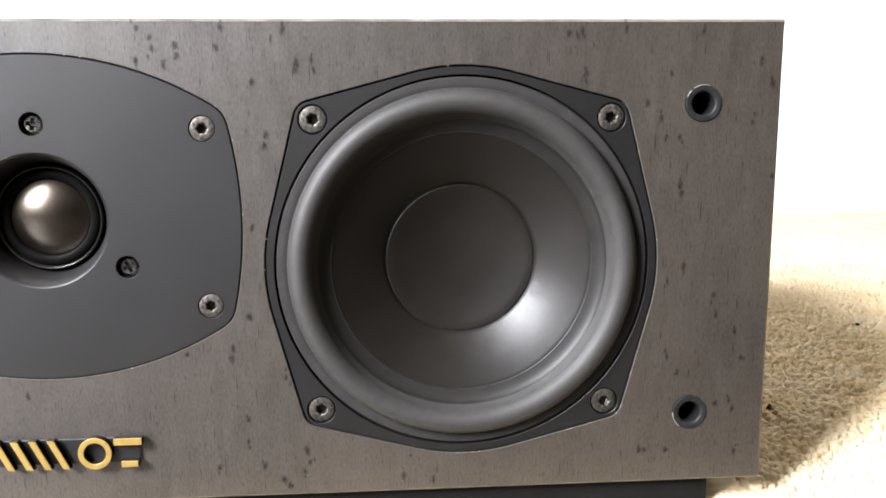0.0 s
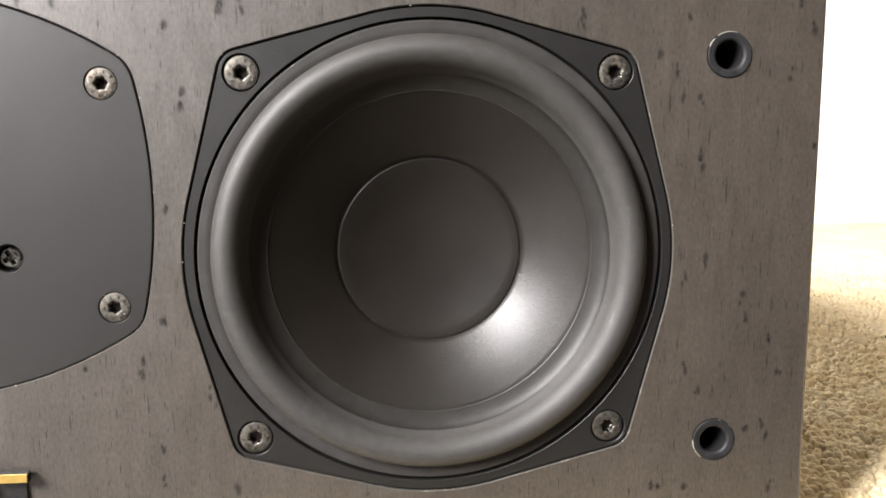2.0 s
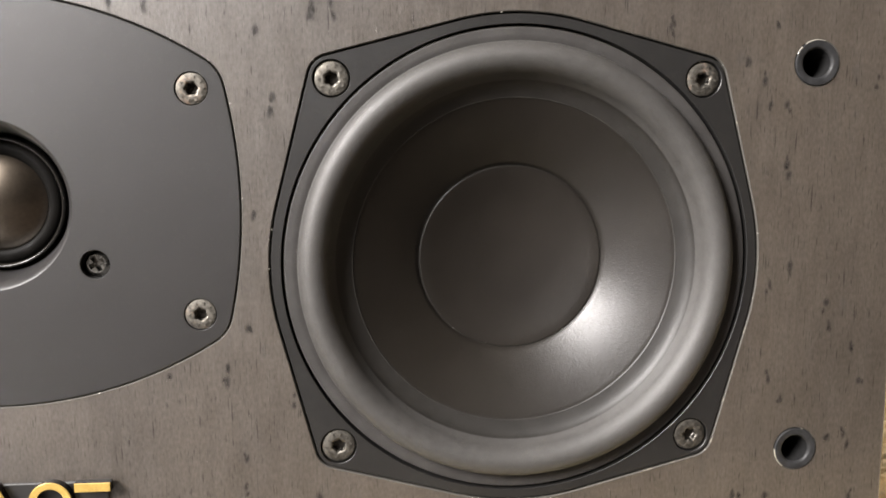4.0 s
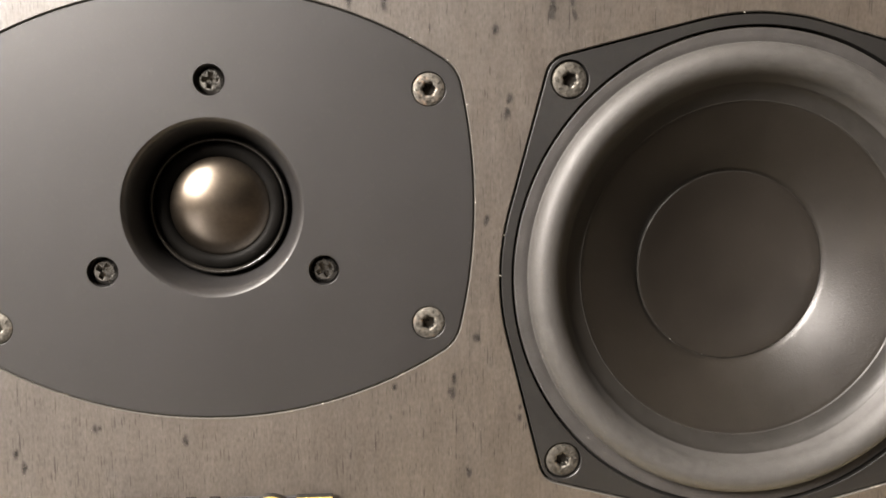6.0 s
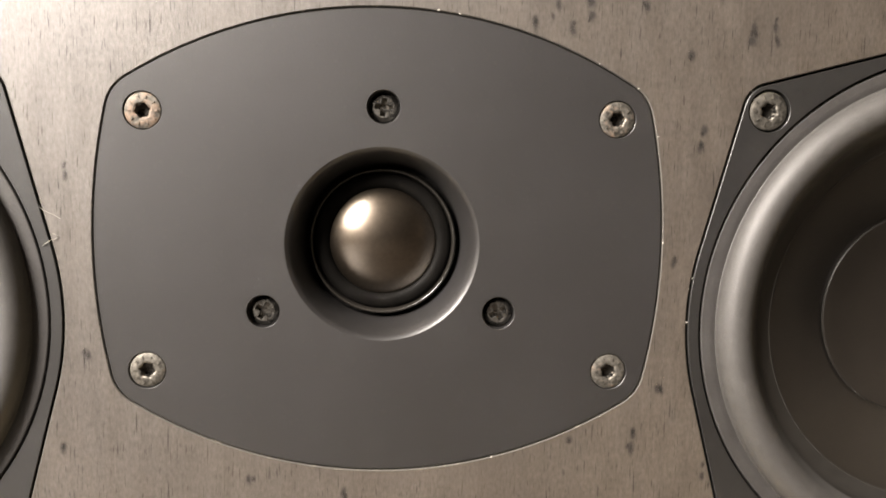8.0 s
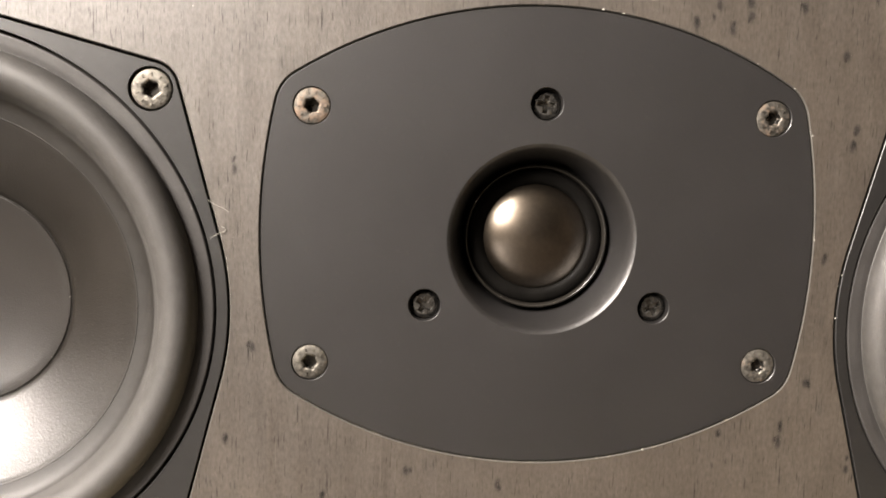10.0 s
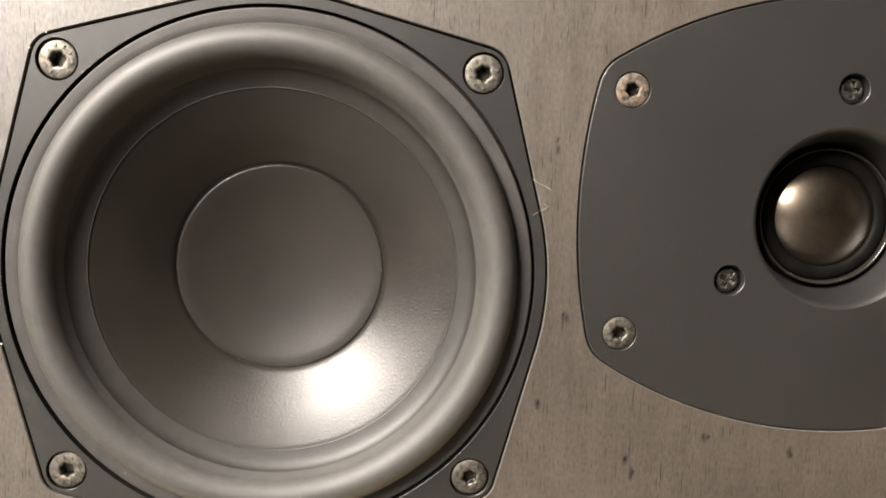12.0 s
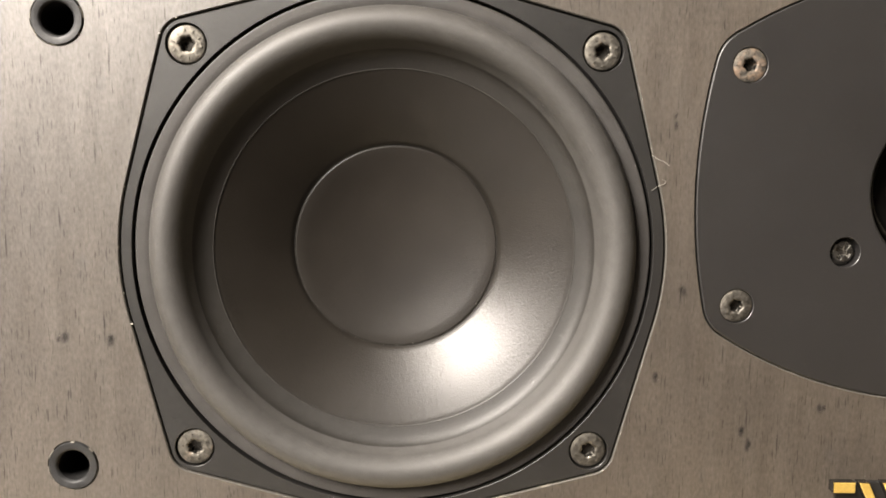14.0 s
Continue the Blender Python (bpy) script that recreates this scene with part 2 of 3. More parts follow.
GLUE = speckled("dusty_glue_line", (0.004, 0.0036, 0.0031), (0.022, 0.0195, 0.0165), 900.0, 0.6, 0.0, 0.3, 0.3, 0.0001, 260.0)
LINT = speckled("pale_lint", (0.20, 0.19, 0.17), (0.27, 0.255, 0.23), 900.0, 0.8)
WALLPAINT = speckled("white_wall_paint", (0.80, 0.79, 0.76), (0.84, 0.83, 0.80), 400.0, 0.7, 0.0, 0.3, 0.2, 0.0004, 3.0)
TAUPE = speckled("taupe_wall_paint", (0.28, 0.215, 0.16), (0.32, 0.25, 0.19), 400.0, 0.7, 0.0, 0.3, 0.2, 0.0004, 3.0)
CEILPAINT = speckled("off_white_ceiling_paint", (0.78, 0.76, 0.72), (0.82, 0.80, 0.76), 300.0, 0.8, 0.0, 0.2, 0.2, 0.0004, 3.0)
FLOORING = speckled("unseen_dark_floor", (0.034, 0.025, 0.018), (0.050, 0.037, 0.027), 300.0, 0.5, 0.0, 0.4, 0.2, 0.0004, 6.0)
FRAMEPAINT = speckled("white_gloss_paint", (0.78, 0.78, 0.77), (0.82, 0.82, 0.81), 300.0, 0.3)


# ---- building helpers (the front face lies in the plane y = 0 and looks towards -y) ----
def part(name, bm, material, parent=None, label="", smooth=False):
    me = bpy.data.meshes.new(name)
    bmesh.ops.recalc_face_normals(bm, faces=bm.faces)
    bm.to_mesh(me)
    bm.free()
    for mt in material if isinstance(material, (list, tuple)) else [material]:
        me.materials.append(mt)
    if smooth:
        for p in me.polygons:
            p.use_smooth = True
    ob = new(name, me)
    if parent is not None:
        ob.parent = parent
    if label:
        tagged(ob, label)
    return ob


def circle(r, cx=0.0, cz=0.0, n=48, a0=0.0):
    return [(cx + r * math.cos(a0 + 2 * math.pi * i / n), cz + r * math.sin(a0 + 2 * math.pi * i / n)) for i in range(n)]


def hull_outline(big, ear_at, ear_r, n=160):
    """A round frame with four screw ears, joined by straight tangents: the convex hull of five circles."""
    pts = circle(big, n=n)
    for sx in (-1, 1):
        for sz in (-1, 1):
            pts += circle(ear_r, sx * ear_at, sz * ear_at, 40)
    pts = sorted(set(pts))

    def half(seq):
        out = []
        for p in seq:
            while len(out) > 1 and (out[-1][0] - out[-2][0]) * (p[1] - out[-2][1]) - (out[-1][1] - out[-2][1]) * (p[0] - out[-2][0]) <= 0:
                out.pop()
            out.append(p)
        return out[:-1]
    return half(pts) + half(pts[::-1])


def barrel_outline(w, h, cw, ch, r, n=26):
    """The tweeter plate: four shallow arcs that meet in rounded corners. w, h: half sizes; cw, ch: the corner point."""
    sag_t, sag_s = h - ch, w - cw
    rt, rs = (cw * cw + sag_t * sag_t) / (2 * sag_t), (ch * ch + sag_s * sag_s) / (2 * sag_s)
    at, as_ = math.asin(cw / rt), math.asin(ch / rs)
    quads = []
    for k, (rad, ang, off, turn) in enumerate(((rs, as_, w - rs, 0), (rt, at, h - rt, 90), (rs, as_, w - rs, 180), (rt, at, h - rt, 270))):
        cut = r / rad * 0.9
        t = radians(turn)
        for i in range(n):
            a = -(ang - cut) + 2 * (ang - cut) * i / (n - 1)
            x, z = off + rad * math.cos(a), rad * math.sin(a)
            quads.append((k, x * math.cos(t) - z * math.sin(t), x * math.sin(t) + z * math.cos(t)))
    out = []
    for i, (k, x, z) in enumerate(quads):
        out.append((x, z))
        k2, x2, z2 = quads[(i + 1) % len(quads)]
        if k2 != k:
            _, xa, za = quads[i - 1]
            _, xb, zb = quads[(i + 2) % len(quads)]
            d1, d2 = (x - xa, z - za), (x2 - xb, z2 - zb)
            den = d1[0] * d2[1] - d1[1] * d2[0]
            s = ((x2 - x) * d2[1] - (z2 - z) * d2[0]) / den
            px, pz = x + s * d1[0], z + s * d1[1]
            for j in range(1, 8):
                u = j / 8
                out.append(((1 - u) ** 2 * x + 2 * u * (1 - u) * px + u * u * x2, (1 - u) ** 2 * z + 2 * u * (1 - u) * pz + u * u * z2))
    return out


def inset(loop, d):
    """Moves a counter-clockwise loop inwards by d."""
    n, out = len(loop), []
    for i in range(n):
        (xa, za), (x, z), (xb, zb) = loop[i - 1], loop[i], loop[(i + 1) % n]
        tx, tz = xb - xa, zb - za
        q = math.hypot(tx, tz) or 1.0
        out.append((x - tz / q * d, z + tx / q * d))
    return out


def shifted(loop, dx, dz):
    return [(x + dx, z + dz) for x, z in loop]


def plate(outer, holes=(), y=0.0, thick=0.003, chamfer=0.0003, hole_chamfer=None, edge_index=0, blind=0):
    """A flat plate with openings: front face at y, chamfered rims, walls that go back by thick. The last blind openings are closed at their bottom."""
    bm = bmesh.new()
    hole_chamfer = chamfer if hole_chamfer is None else hole_chamfer
    front_edges = []
    for num, (loop, ch, sign) in enumerate([(outer, chamfer, 1)] + [(h, hole_chamfer, -1) for h in holes]):
        rings = [(inset(loop, sign * ch), y), (loop, y + ch), (loop, y + thick)]
        verts = [[bm.verts.new((x, yy, z)) for x, z in ring] for ring, yy in rings]
        n = len(loop)
        for k in range(2):
            for i in range(n):
                f = bm.faces.new((verts[k][i], verts[k][(i + 1) % n], verts[k + 1][(i + 1) % n], verts[k + 1][i]))
                f.material_index = edge_index
        front_edges += [bm.edges.get((verts[0][i], verts[0][(i + 1) % n])) for i in range(n)]
        if num > len(holes) - blind:
            f = bm.faces.new(verts[2])
            f.material_index = edge_index if blind < 3 else 0
    bmesh.ops.triangle_fill(bm, use_beauty=True, use_dissolve=False, edges=front_edges, normal=(0, -1, 0))
    return bm


def lathe(profile, n=96, close=False):
    """Turns (radius, y) points round the y axis."""
    bm = bmesh.new()
    rings = []
    for r, y in profile:
        if r < 1e-6:
            rings.append([bm.verts.new((0, y, 0))])
        else:
            rings.append([bm.verts.new((r * math.cos(2 * math.pi * i / n), y, r * math.sin(2 * math.pi * i / n))) for i in range(n)])
    pairs = list(zip(rings, rings[1:])) + ([(rings[-1], rings[0])] if close else [])
    for a, b in pairs:
        for i in range(n):
            j = (i + 1) % n
            if len(a) == 1:
                bm.faces.new((a[0], b[i], b[j]))
            elif len(b) == 1:
                bm.faces.new((a[i], a[j], b[0]))
            else:
                bm.faces.new((a[i], a[j], b[j], b[i]))
    return bm


def box(bm, x0, x1, y0, y1, z0, z1):
    v = [bm.verts.new(p) for p in ((x0, y0, z0), (x1, y0, z0), (x1, y1, z0), (x0, y1, z0), (x0, y0, z1), (x1, y0, z1), (x1, y1, z1), (x0, y1, z1))]
    for q in ((0, 1, 2, 3), (4, 5, 6, 7), (0, 1, 5, 4), (1, 2, 6, 5), (2, 3, 7, 6), (3, 0, 4, 7)):
        bm.faces.new([v[i] for i in q])
    return bm


def smooth_by_angle(ob, degrees=32):
    for p in ob.data.polygons:
        p.use_smooth = True
    ob.data.set_sharp_from_angle(angle=radians(degrees))
    return ob


# ---- the room ----
def solid(name, kind_label, material, *dims, category="wall"):
    return tagged(part(name, box(bmesh.new(), *dims), material), kind_label, category, kind="structure")


T = 0.12
FZ = -0.006  # the bare floor under the carpet
# The floor ahead of the carpet is unseen; its dark brown cuts bounce light.
solid("floor", "unseen dark brown floor, added to cut bounce light", FLOORING, X0 - T, X1 + T, Y0 - T, Y1 + T, -0.1, FZ, category="floor")
solid("carpet", "cream cut-pile carpet under the loudspeaker", CARPET, X0 + 0.002, X1 - 0.002, -0.02, Y1 - 0.002, FZ, -0.002, category="carpet")
solid("ceiling", "plain off-white painted ceiling", CEILPAINT, X0 - T, X1 + T, Y0 - T, Y1 + T, ZC, ZC + T, category="ceiling")
solid("wall_north", "plain white painted wall behind the speaker", WALLPAINT, X0 - T, X1 + T, Y1, Y1 + T, FZ, ZC)
# The south, east and west walls are unseen; taupe limits the light they return.
solid("wall_south", "unseen taupe wall facing the speaker, toned to limit bounce", TAUPE, X0 - T, X1 + T, Y0 - T, Y0, FZ, ZC)
solid("wall_east", "unseen taupe side wall, toned to limit bounce", TAUPE, X1, X1 + T, Y0, Y1, FZ, ZC)
bm = box(bmesh.new(), X0 - T, X0, Y0, WY0, FZ, ZC)
box(bm, X0 - T, X0, WY1, Y1, FZ, ZC)
box(bm, X0 - T, X0, WY0, WY1, FZ, WZ0)
box(bm, X0 - T, X0, WY0, WY1, WZ1, ZC)
tagged(part("wall_west", bm, TAUPE), "unseen taupe wall with a window opening, toned to limit bounce", "wall", kind="structure")

window = tagged(new("window_1"), "white framed window letting in soft daylight", "window", kind="structure")
bm = bmesh.new()
for dims in ((WY0, WY0 + 0.05, WZ0, WZ1), (WY1 - 0.05, WY1, WZ0, WZ1), (WY0 + 0.05, WY1 - 0.05, WZ0, WZ0 + 0.05), (WY0 + 0.05, WY1 - 0.05, WZ1 - 0.05, WZ1)):
    box(bm, X0 - 0.09, X0 - 0.045, *dims)
part("window_frame", bm, FRAMEPAINT, window)
part("window_sill", box(bmesh.new(), X0 + 0.001, X0 + 0.06, WY0 - 0.04, WY1 + 0.04, WZ0 - 0.03, WZ0 - 0.003), FRAMEPAINT, window)
gl, _, gb = base_mat("window_glass", 0.0, 0.0, 0.5)
gb.inputs["Transmission Weight"].default_value, gb.inputs["IOR"].default_value = 1.0, 1.45
pane = part("pane", box(bmesh.new(), X0 - 0.07, X0 - 0.064, WY0 + 0.05, WY1 - 0.05, WZ0 + 0.05, WZ1 - 0.05), gl, window)
pane.visible_shadow = False

# ---- the loudspeaker ----
HW, ZB, ZT, DEEP = 0.2546, 0.0092, 0.1768, 0.20
XW, ZW, ZTW = 0.1432, 0.0925, 0.1106
HULL = hull_outline(0.0686, 0.0512, 0.0061)
BARREL = barrel_outline(0.0669, 0.0548, 0.0624, 0.0356, 0.005)
SPK = tagged(new("centre_loudspeaker"), "dark grey wood-veneered centre loudspeaker lying on the carpet, grille removed", "loudspeaker")

# front board with routed openings
rect = [(-HW, ZB), (HW, ZB), (HW, ZT), (-HW, ZT)]
outline = []
for i in range(4):
    (xa, za), (xb, zb) = rect[i], rect[(i + 1) % 4]
    outline += [(xa + (xb - xa) * k / 12, za + (zb - za) * k / 12) for k in range(12)]
HOLES = [(-0.2255, 0.1492), (-0.2258, 0.0362), (0.2269, 0.1483), (0.2266, 0.0360)]
openings = [shifted(inset(HULL, -0.0006), -XW, ZW), shifted(inset(HULL, -0.0006), XW, ZW), shifted(inset(BARREL, -0.00035), 0, ZTW)]
openings += [circle(0.0064, x, z, 32) for x, z in HOLES]
bm = plate(outline, openings, 0.0, 0.018, 0.0010, 0.00025, edge_index=1)
for f in bm.faces:
    c = f.calc_center_median()
    if max(abs(c.x) - HW, abs(c.z - (ZB + ZT) / 2) - (ZT - ZB) / 2) > -0.0008:
        f.material_index = 2 if c.y < 0.002 else 0
part("front_board", bm, [VENEER, EDGE, WORN], SPK)
bm = bmesh.new()
S = 0.0003
box(bm, -HW + S, HW - S, 0.0182, DEEP, ZB + S, ZB + 0.015)
box(bm, -HW + S, HW - S, 0.0182, DEEP, ZT - 0.015, ZT - S)
box(bm, -HW + S, -HW + 0.015, 0.0182, DEEP, ZB + 0.015, ZT - 0.015)
box(bm, HW - 0.015, HW - S, 0.0182, DEEP, ZB + 0.015, ZT - 0.015)
part("cabinet_shell", bm, VENEER, SPK)
part("back_panel", box(bmesh.new(), -HW + 0.015, HW - 0.015, DEEP - 0.015, DEEP - 0.001, ZB + 0.015, ZT - 0.015), VOID, SPK)
# Black block added to darken the gap under the cabinet, where only shade shows.
part("shade_gap_block", box(bmesh.new(), -0.236, 0.236, 0.004, 0.19, -0.0019, ZB + 0.0002), VOID, SPK, "black block standing in for the shaded gap under the cabinet")


def lobed(r0, r1, n=36):
    return [((r0 + (r1 - r0) * (0.5 + 0.5 * math.cos(6 * a))) * math.cos(a), (r0 + (r1 - r0) * (0.5 + 0.5 * math.cos(6 * a))) * math.sin(a)) for a in (2 * math.pi * i / n for i in range(n))]


def cross_outline(a, b):
    return [(a, -b), (a, b), (b, b), (b, a), (-b, a), (-b, b), (-a, b), (-a, -b), (-b, -b), (-b, -a), (b, -a), (b, -b)]


def socket_screw(parent, x, z, y, r, turn, rusty=False):
    """A low domed screw head with a six-lobed socket and a ring of stamped marks."""
    n = 48
    inner, bm = lobed(r * 0.33, r * 0.41, n), bmesh.new()

    def ring(loop, depth):
        return [bm.verts.new((u, depth, w)) for u, w in loop]

    rim = circle(r, n=n)
    rings = [ring([(u * 0.9, w * 0.9) for u, w in inner], y + 0.0021), ring(inner, y + 0.0006), ring([(u * 1.07, w * 1.07) for u, w in inner], y + 0.00022)]
    for f in (0.25, 0.5, 0.72, 0.88, 0.96, 1.0):
        loop = [(a + (c - a) * f, b + (d - b) * f) for (a, b), (c, d) in zip(inner, rim)]
        rings.append(ring(loop, y + 0.00018 + 0.00042 * f ** 3 + (0.0004 if f == 1.0 else 0.0)))
    rings.append(ring(rim, y + 0.0028))
    for a, b in zip(rings, rings[1:]):
        for i in range(n):
            bm.faces.new((a[i], a[(i + 1) % n], b[(i + 1) % n], b[i])).smooth = True
    bm.faces.new(rings[0])
    # Socket faces get a darker metal: the shade of the recess put into colour.
    for f in bm.faces:
        if f.calc_center_median().xz.length < r * 0.37:
            f.material_index = 1
    for k in range(10):
        a = 2 * math.pi * k / 10 + 0.2
        c, s_ = math.cos(a), math.sin(a)
        wide = (0.00016, 0.0003, 0.00012)[k % 3]
        pts = [(r * 0.62, -wide), (r * 0.80, -wide), (r * 0.80, wide), (r * 0.62, wide)]
        lo = [bm.verts.new((u * c - w * s_, y + 0.00008, u * s_ + w * c)) for u, w in pts]
        hi = [bm.verts.new((u * c - w * s_, y + 0.00060, u * s_ + w * c)) for u, w in pts]
        bm.faces.new(lo)
        for i in range(4):
            bm.faces.new((lo[i], lo[(i + 1) % 4], hi[(i + 1) % 4], hi[i]))
    ob = part("socket_screw", bm, [RUSTY if rusty else SCREW, DARK], parent, "rust-stained socket screw" if rusty else "")
    ob.matrix_basis = pose(x, 0, z, 0, turn, 0)
    return ob


def cross_screw(parent, x, z, turn):
    """A black cross-head screw sunk in its bore."""
    r = 0.0034
    bm = plate(circle(r, n=36), [cross_outline(0.0021, 0.00062)], 0.0011, 0.0013, 0.0009, 0.0001, blind=1)
    ob = part("cross_screw", bm, CROSS, parent)
    ob.matrix_basis = pose(x, 0, z, 0, turn, 0)
    return ob


def woofer(x):
    """Frame > surround, cone, dust cap and four screws."""
    ears = [(sx * 0.05125, sz * 0.05125) for sx in (-1, 1) for sz in (-1, 1)]
    fr = plate(HULL, [circle(0.0660, n=128)] + [circle(0.0051, a, b, 32) for a, b in ears], 0.0001, 0.004, 0.00012, 0.0001, blind=4)
    frame_ob = part("woofer", fr, BASKET, SPK, "black round woofer in a cast frame with four screw ears")
    frame_ob.matrix_basis = pose(x, 0, ZW)
    prof = [(0.0661, 0.0042), (0.0653, 0.0040), (0.0653, 0.0010), (0.0651, 0.0007), (0.0648, 0.0007), (0.0635, 0.0007), (0.0619, 0.0007), (0.0617, 0.0008)]
    for i in range(0, 26):
        a = math.pi * i / 30
        prof.append((0.0566 + 0.0050 * math.cos(a), 0.0008 + 0.0022 * i / 28 - 0.0062 * math.sin(a)))
    prof += [(0.0517, 0.0004), (0.0512, 0.0014), (0.0505, 0.0022), (0.0497, 0.0028), (0.0487, 0.0033), (0.0477, 0.0037), (0.0469, 0.0040), (0.0463, 0.0042), (0.0461, 0.0046)]
    bm = lathe(prof, 160)
    for f in bm.faces:
        rr = f.calc_center_median().xz.length
        f.material_index = 1 if rr > 0.0617 else 2 if rr < 0.0511 else 0
    part("surround", bm, [RUBBER, GASKET, LIP], frame_ob, "dusty black half-roll rubber surround", True)
    cone = [(0.0470, 0.0042)]
    for i in range(0, 15):
        u = i / 14
        r = 0.0464 + (0.0275 - 0.0464) * u
        cone.append((r, 0.0043 + 0.0108 * u - 0.0006 * math.sin(math.pi * u)))
    cone += [(0.0274, 0.0154), (0.0268, 0.0158)]
    part("cone", lathe(cone, 160), CONE, frame_ob, "smooth coated black cone", True)
    bead = [(0.04655 + 0.00013 * math.cos(math.pi * k / 4), 0.0041 + 0.00013 * math.sin(math.pi * k / 4)) for k in range(8)]
    part("glue_line", lathe(bead, 160, True), GLUE, frame_ob, "thin pale dusty glue line", True)
    cap = [(0.0272, 0.0155), (0.02713, 0.0150), (0.0270, 0.01490), (0.0268, 0.01490)]
    cap += [(0.0266 * (1 - k / 10), 0.01485 + 0.0044 * (1 - (1 - k / 10) ** 2)) for k in range(1, 11)]
    bead = [(0.02732 + 0.00008 * math.cos(math.pi * k / 3), 0.01515 + 0.00008 * math.sin(math.pi * k / 3)) for k in range(6)]
    part("cap_glue_line", lathe(bead, 128, True), GLUE, frame_ob, "thin pale dusty glue line", True)
    part("dust_cap", lathe(cap, 128), CAP, frame_ob, "shallow dished black dust cap", True)
    for k, (a, b) in enumerate(ears):
        socket_screw(frame_ob, a, b, 0.0002, 0.0047, 17 + 41 * k + (23 if x > 0 else 0), x < 0 and k == 0)
    return frame_ob


woofer(XW)
woofer(-XW)

# tweeter
tw_screws = [(sx * 0.0552, sz * 0.0304) for sx in (-1, 1) for sz in (-1, 1)]
tw_cross = [(0.0323 * math.cos(radians(a)), 0.0323 * math.sin(radians(a))) for a in (90, 210, 330)]
fp = plate(BARREL, [circle(0.0229, n=96)] + [circle(0.0044, a, b, 32) for a, b in tw_screws] + [circle(0.0039, a, b, 32) for a, b in tw_cross], -0.0002, 0.003, 0.00025, 0.00012, blind=7)
tweeter = part("tweeter", fp, PLATE, SPK, "satin black barrel-shaped tweeter plate with a bronze dome")
tweeter.matrix_basis = pose(0, 0, ZTW)
prof = [(0.0236, -0.00015), (0.0233, -0.00022), (0.0230, -0.00015), (0.0227, 0.0001), (0.0223, 0.0005), (0.0220, 0.0010)]
prof += [(0.0220 - 0.0028 * (k / 8) ** 0.8, 0.0010 + 0.0092 * k / 8) for k in range(1, 9)] + [(0.0188, 0.0110), (0.0184, 0.0114)]
part("horn_flare", lathe(prof, 128), PLATE, tweeter, "", True)
part("throat_step", lathe([(0.0188, 0.0100), (0.0187, 0.0112), (0.0182, 0.0114), (0.0180, 0.0122)], 96), SOFTBLACK, tweeter, "", True)
ring = [(0.0182, 0.0123), (0.0181, 0.0095), (0.0179, 0.0087), (0.0176, 0.0084), (0.0173, 0.0087), (0.0171, 0.0096), (0.0168, 0.0112)]
part("dome_ring", lathe(ring, 96), GLOSS, tweeter, "glossy black trim ring", True)
roll = [(0.0170, 0.0112)] + [(0.0150 + 0.0019 * math.cos(math.pi * k / 14), 0.0104 - 0.0013 * math.sin(math.pi * k / 14)) for k in range(15)] + [(0.0129, 0.0104)]
part("dome_surround", lathe(roll, 96), SOFTBLACK, tweeter, "soft black dome surround", True)
Rd, hd = 0.0131, 0.0042
rad = (Rd * Rd + hd * hd) / (2 * hd)
amax = math.asin(Rd / rad)
part("dome", lathe([(rad * math.sin(amax * (1 - k / 20)), 0.0100 - hd + rad * (1 - math.cos(amax * (1 - k / 20)))) for k in range(21)], 96), DOME, tweeter, "polished bronze metal dome", True)
for k, (a, b) in enumerate(tw_screws):
    socket_screw(tweeter, a, b, -0.00035, 0.0043, 11 + 35 * k, k in (1, 2))
for k, (a, b) in enumerate(tw_cross):
    cross_screw(tweeter, a, b, (8, 30, -28)[k])

# threaded inserts for the grille
chip = random.Random(9)
for x, z in HOLES:
    bm = lathe([(0.0063, 0.004), (0.0063, -0.0001), (0.0061, -0.0004), (0.0047, -0.0004), (0.0043, -0.0002), (0.0040, 0.0004), (0.0039, 0.0020), (0.0039, 0.0140), (0.0, 0.0142)], 40)
    # The bore's inside is coloured black for the shade deep in the hole.
    for f in bm.faces:
        f.material_index = int(f.calc_center_median().y > 0.001 and f.calc_center_median().xz.length < 0.005)
    for k in range(7):
        a0, da = chip.uniform(0, 6.28), chip.uniform(0.08, 0.5)
        for q in range(4):
            ring_ = [(0.00625, a0 + da * q / 4), (0.00625, a0 + da * (q + 1) / 4), (0.00655, a0 + da * (q + 1) / 4), (0.00655, a0 + da * q / 4)]
            f = bm.faces.new([bm.verts.new((r_ * math.cos(t_), -0.00045 if r_ < 0.0064 else -0.0001, r_ * math.sin(t_))) for r_, t_ in ring_])
            f.material_index = 2
    ob = part("grille_socket", bm, [INSERT, VOID, WORN], SPK, "grey plastic grille socket")
    smooth_by_angle(ob, 40)
    ob.matrix_basis = pose(x, 0, z)

# badge: plain gold shapes on a dark strip
badge = part("badge", plate([(-0.0262, 0.0245), (0.0282, 0.0245), (0.0282, 0.0338), (-0.0262, 0.0338)], (), -0.0009, 0.0008, 0.0003), BASKET, SPK, "dark badge strip with plain gold shapes")
B0, B1 = 0.0238, 0.0344
def slant(x):
    """A leaning bar, given its foot."""
    return [(x - 0.0012, B0), (x + 0.0012, B0), (x - 0.0038, B1), (x - 0.0064, B1)]


